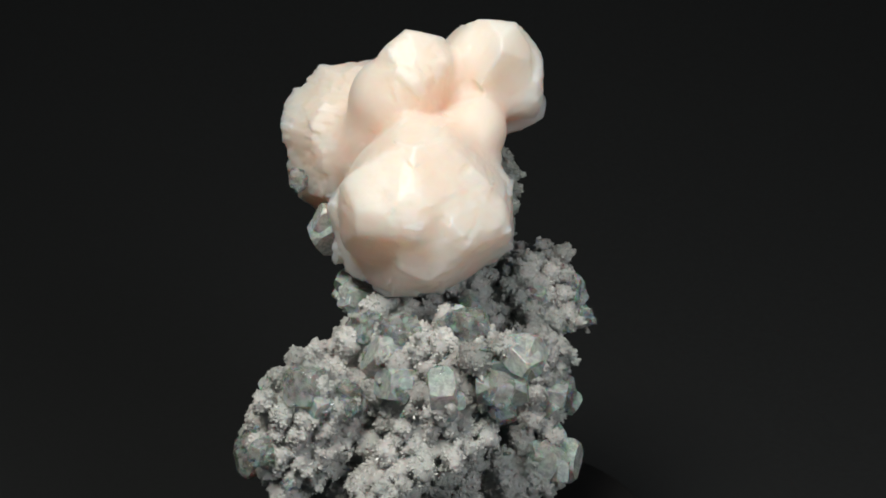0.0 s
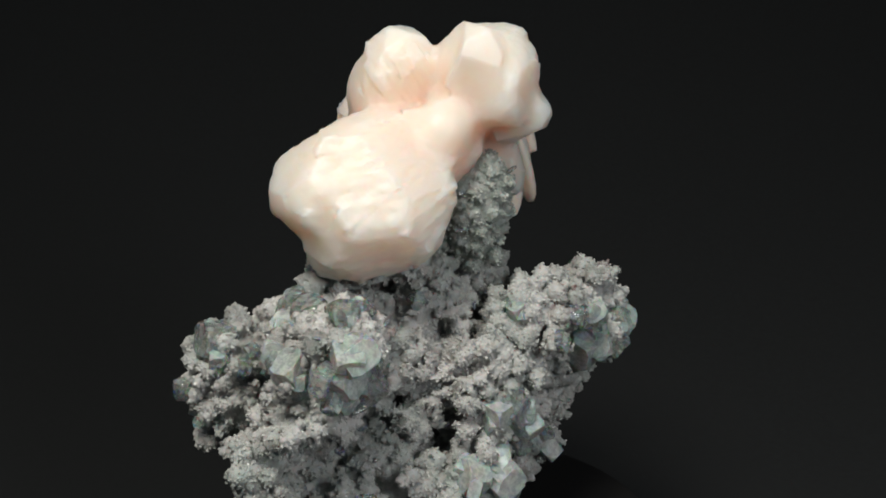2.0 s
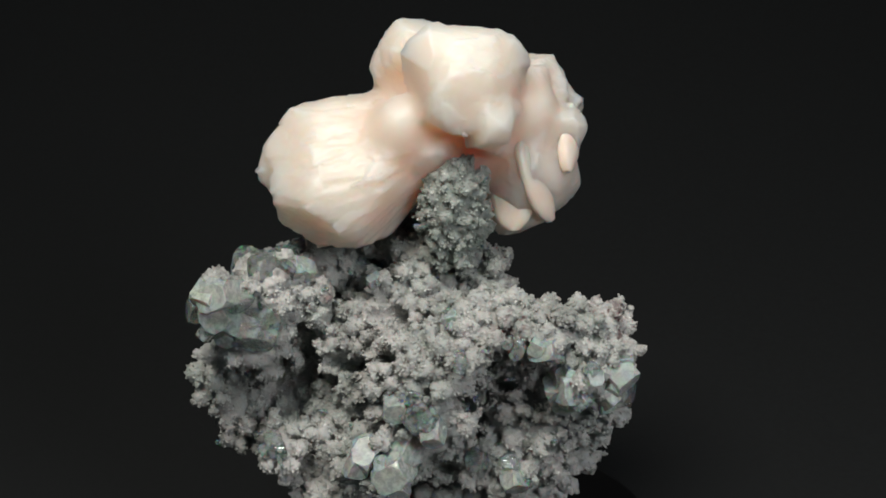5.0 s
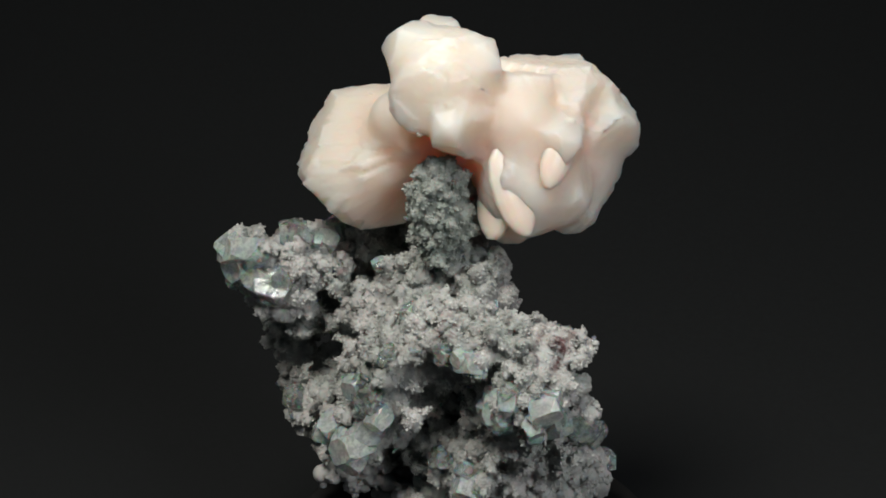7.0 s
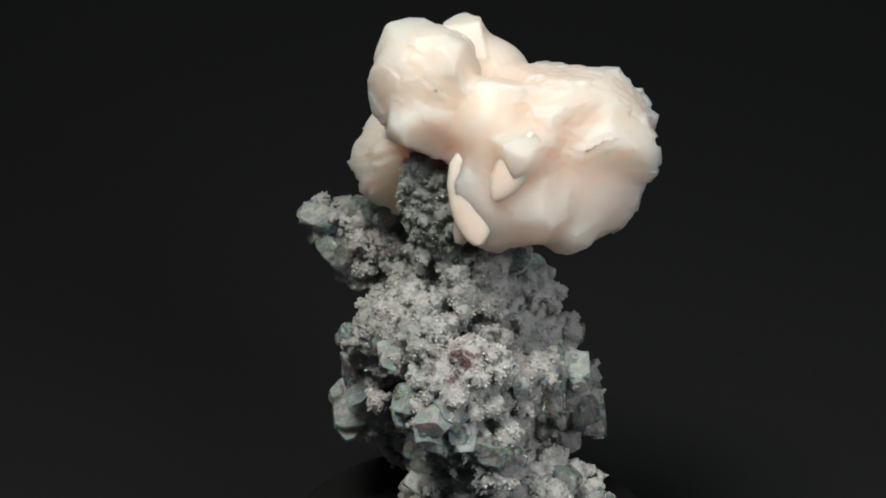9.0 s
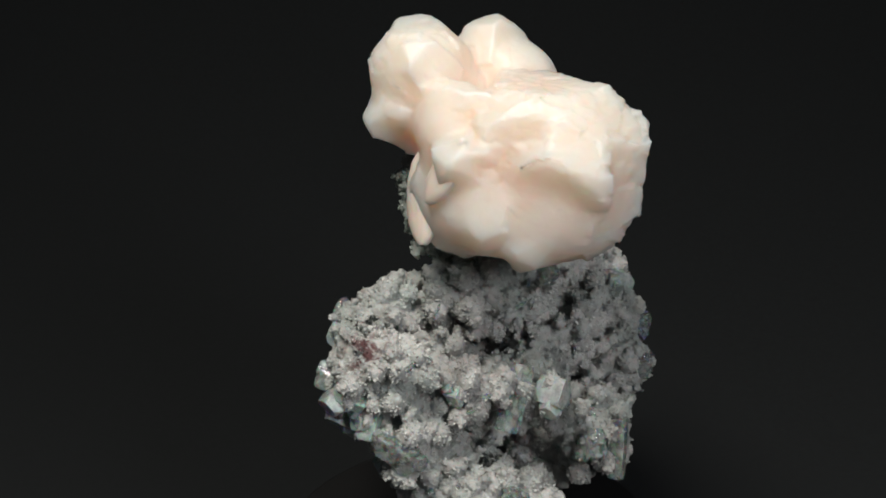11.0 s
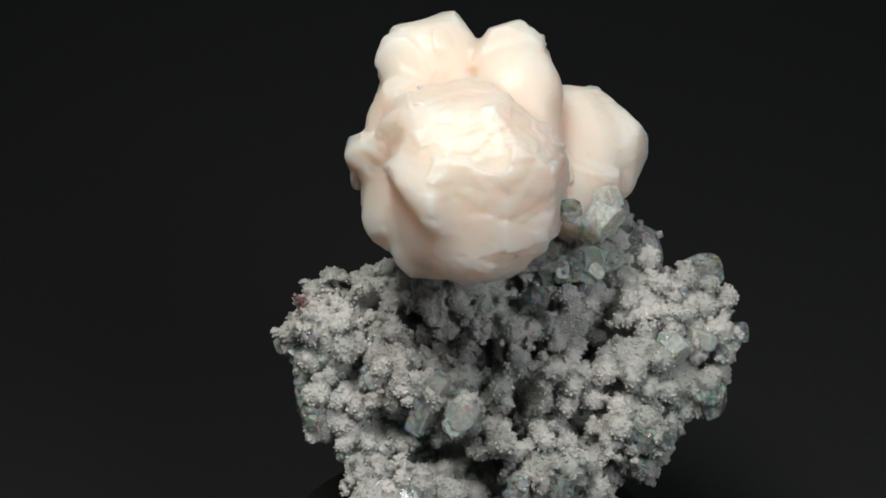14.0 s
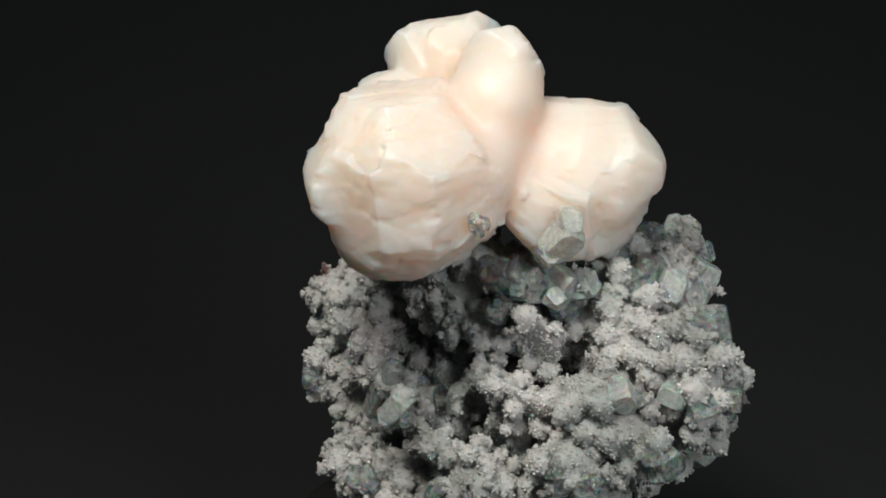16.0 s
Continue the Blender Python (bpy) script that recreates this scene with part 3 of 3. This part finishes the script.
# ---- the clear crystals ----
gem(-2.37, -2.52, -0.17, 0.40, 0.04, -0.41, 0.91, "m")
gem(-0.59, -6.22, -1.06, 0.40, -0.31, -0.87, 0.39, "m")
gem(-0.05, -4.65, 0.04, 0.40, -0.04, 0.16, 0.99, "c")
gem(-3.46, -5.49, -1.04, 0.40, -0.04, -0.74, 0.67, "c")
gem(2.22, -2.06, -3.17, 0.43, 0.82, -0.57, -0.03, "m")
gem(2.00, -2.89, -4.42, 0.45, 0.46, -0.34, 0.82, "m")
gem(-4.54, -5.53, -2.59, 0.30, -0.77, -0.64, 0.00, "c")
gem(-2.34, -4.82, -1.81, 0.26, -0.18, -0.87, 0.46, "c")
gem(0.13, -4.94, 0.07, 0.35, 0.15, 0.09, 0.98, "c")
gem(1.08, -5.97, -0.55, 0.56, 0.66, -0.22, -0.72, "m")
gem(-2.48, -4.98, -1.52, 0.31, 0.95, -0.07, 0.30, "c")
gem(3.19, 2.33, -2.94, 0.23, 0.86, -0.44, -0.26, "c")
gem(2.60, -1.20, -3.71, 0.36, 0.92, -0.32, -0.24, "m")
gem(0.87, -6.19, -0.90, 0.62, 0.95, -0.31, 0.05, "m")
gem(2.50, -1.57, -3.35, 0.39, 0.89, -0.44, -0.07, "c")
gem(2.58, 1.92, -3.03, 0.50, 0.23, -0.96, -0.15, "m")
gem(2.06, 0.88, -5.46, 0.39, 0.99, -0.11, 0.05, "m")
gem(-2.63, -5.44, -1.62, 0.23, 0.76, -0.58, 0.29, "c")
gem(-3.98, -5.77, -3.30, 0.14, -0.30, -0.88, -0.36, "c")
gem(0.19, -2.26, -0.54, 0.20, 0.34, -0.27, 0.90, "m")
gem(-0.22, -3.99, -0.19, 0.37, 0.10, 0.52, 0.85, "m")
gem(-3.23, -5.74, -1.45, 0.30, 0.18, -0.89, 0.41, "m")
gem(1.93, -0.59, -1.07, 0.23, 0.52, -0.49, 0.71, "m")
gem(0.47, -5.11, -4.72, 0.35, 0.49, -0.71, 0.50, "c")
gem(0.89, -5.71, -1.24, 0.51, 0.98, 0.06, -0.16, "m")
gem(2.91, 2.03, -2.80, 0.47, 0.49, -0.87, -0.06, "m")
gem(-1.30, -4.35, -0.37, 0.39, 0.28, 0.95, 0.12, "c")
gem(3.21, -0.57, -1.67, 0.22, 0.74, -0.22, 0.63, "c")
gem(0.78, -5.23, -1.47, 0.53, 0.94, 0.21, -0.26, "c")
gem(2.92, 0.83, -1.63, 0.27, 0.96, -0.29, -0.04, "c")
gem(2.47, -2.15, -4.83, 0.45, 0.99, 0.06, 0.12, "m")
gem(3.34, 2.53, -2.36, 0.33, 0.96, -0.27, 0.04, "m")
gem(3.00, 3.06, -3.09, 0.35, 0.68, 0.56, -0.48, "m")
gem(1.85, 3.91, -3.55, 0.36, 0.69, 0.70, -0.17, "c")
gem(-1.85, 3.20, -6.29, 0.40, -0.13, 0.72, 0.68, "c")
gem(3.05, 1.48, -1.74, 0.34, 0.95, -0.13, -0.28, "m")
gem(2.15, -1.69, -4.42, 0.46, 0.81, 0.45, -0.38, "m")
gem(3.00, 3.37, -2.46, 0.39, 0.65, 0.73, -0.21, "m")
gem(-3.23, 1.21, -5.10, 0.38, -0.08, 0.99, -0.08, "c")
gem(1.74, 0.00, -5.09, 0.25, 0.83, -0.26, 0.49, "c")
gem(0.20, 2.89, -2.72, 0.28, 0.06, 0.98, 0.20, "m")
gem(-1.20, 2.27, -3.10, 0.49, 0.27, 0.93, 0.23, "l")
gem(2.24, 3.41, -3.25, 0.37, 0.20, 0.81, -0.55, "m")
gem(1.45, 4.03, -3.82, 0.34, 0.13, 0.95, -0.30, "c")
gem(-4.87, -1.42, -4.05, 0.32, -0.78, 0.59, -0.22, "c")
gem(-4.00, 0.63, -5.45, 0.46, -0.80, 0.52, -0.31, "l")
gem(-5.26, -3.49, -3.49, 0.29, -0.99, 0.11, 0.07, "c")
gem(-4.85, -4.75, -2.63, 0.33, -0.99, 0.13, -0.03, "c")
gem(2.71, 3.56, -2.55, 0.28, 0.46, 0.85, -0.26, "m")
gem(-4.44, -4.16, -2.42, 0.38, -0.67, 0.74, -0.00, "m")
gem(-2.30, -0.49, -0.90, 0.24, -0.69, 0.72, -0.08, "c")
gem(-2.25, 2.04, -3.08, 0.44, -0.63, 0.71, 0.32, "m")
gem(-5.21, -3.86, -3.71, 0.35, -0.90, -0.42, -0.11, "c")
gem(-2.51, -1.26, -0.28, 0.40, -0.79, 0.45, -0.43, "c")
gem(-1.95, -0.61, -0.36, 0.24, -0.63, 0.72, -0.31, "c")
gem(-5.11, -1.96, -4.18, 0.29, -0.95, 0.23, -0.20, "c")
gem(-4.58, -3.00, -2.16, 0.40, -0.72, 0.01, 0.70, "m")
gem(-2.39, -3.99, -0.45, 0.39, -0.60, -0.28, 0.74, "c")
gem(-0.36, -0.31, -2.88, 0.20, -0.89, 0.39, 0.24, "l")
gem(-2.29, -0.87, 0.02, 0.45, -0.75, 0.44, 0.50, "c")
gem(-3.21, -1.88, 1.12, 0.53, -1.00, 0.10, 0.00, "m")
gem(-1.83, -2.18, -1.00, 0.37, -0.22, 0.92, 0.32, "c")
gem(-1.93, -4.92, -0.72, 0.43, -0.74, -0.44, 0.51, "m")
gem(-4.01, 0.07, 1.87, 0.24, -0.81, -0.58, 0.00, "c")
gem(-0.27, 1.90, -3.59, 0.24, -0.47, 0.86, 0.20, "m")
gem(-2.04, -0.59, 0.08, 0.41, -0.58, 0.44, 0.69, "c")
gem(-2.68, -1.88, -0.08, 0.43, -0.64, 0.00, 0.77, "m")
gem(-1.62, -5.55, -1.06, 0.41, -0.63, -0.67, 0.40, "m")
gem(-1.16, 2.89, -5.73, 0.38, -0.71, 0.62, 0.33, "c")
gem(-0.97, 1.03, -3.52, 0.41, -0.83, 0.33, 0.45, "m")
gem(-2.09, -5.92, -5.25, 0.46, -0.88, -0.23, -0.42, "m")


def needles(count):
    """Small clear prisms that stick out of the crust."""
    n = normals_of(rock_verts, rock_quads)
    for i in rng.integers(0, len(rock_verts), count * 3):
        if count and rock_verts[i, 2] > -5.6:
            count -= 1
            way = n[i] + rng.normal(0, 0.8, 3)
            way /= np.linalg.norm(way)
            blade(rock_verts[i] + 0.05 * way, way, rng.normal(0, 1, 3), rng.uniform(0.12, 0.26), rng.uniform(0.04, 0.075), rng.uniform(0.03, 0.05), CLEAR, "crystal_needle")


needles(150)


def paper_tag():
    bm = bmesh.new()
    bmesh.ops.create_cube(bm, size=1, matrix=Matrix.Diagonal((0.0042, 0.0026, 0.0003, 1)))
    tag = part("paper_tag", from_bm("paper_tag", bm, PAPER), specimen, "tiny white paper tag with dark marks")
    set_at(tag, (-4.15, -3.75, -4.75), (-0.93, 0.05, -0.35), 0)
    tag.matrix_basis = Matrix.Translation(tag.matrix_basis.translation) @ pose(0, 0, 0, 110, 0, -88)
    for i in range(4):
        bm = bmesh.new()
        bmesh.ops.create_cube(bm, size=1, matrix=Matrix.Diagonal((0.00045, 0.0012, 0.0001, 1)) @ Matrix.Translation((0, 0, 0)))
        bar = part("ink_bar", from_bm("ink_bar", bm, INK), tag)
        bar.location = (-0.0012 + 0.0008 * i, 0.0001, 0.0002)


paper_tag()


def motions():
    turns = [0.5 * i for i in range(33)]
    for thing in (specimen, table):
        walk(thing, [(t, pose(0, 0, TOP, 0, 0, -RATE * t)) for t in turns])


motions()
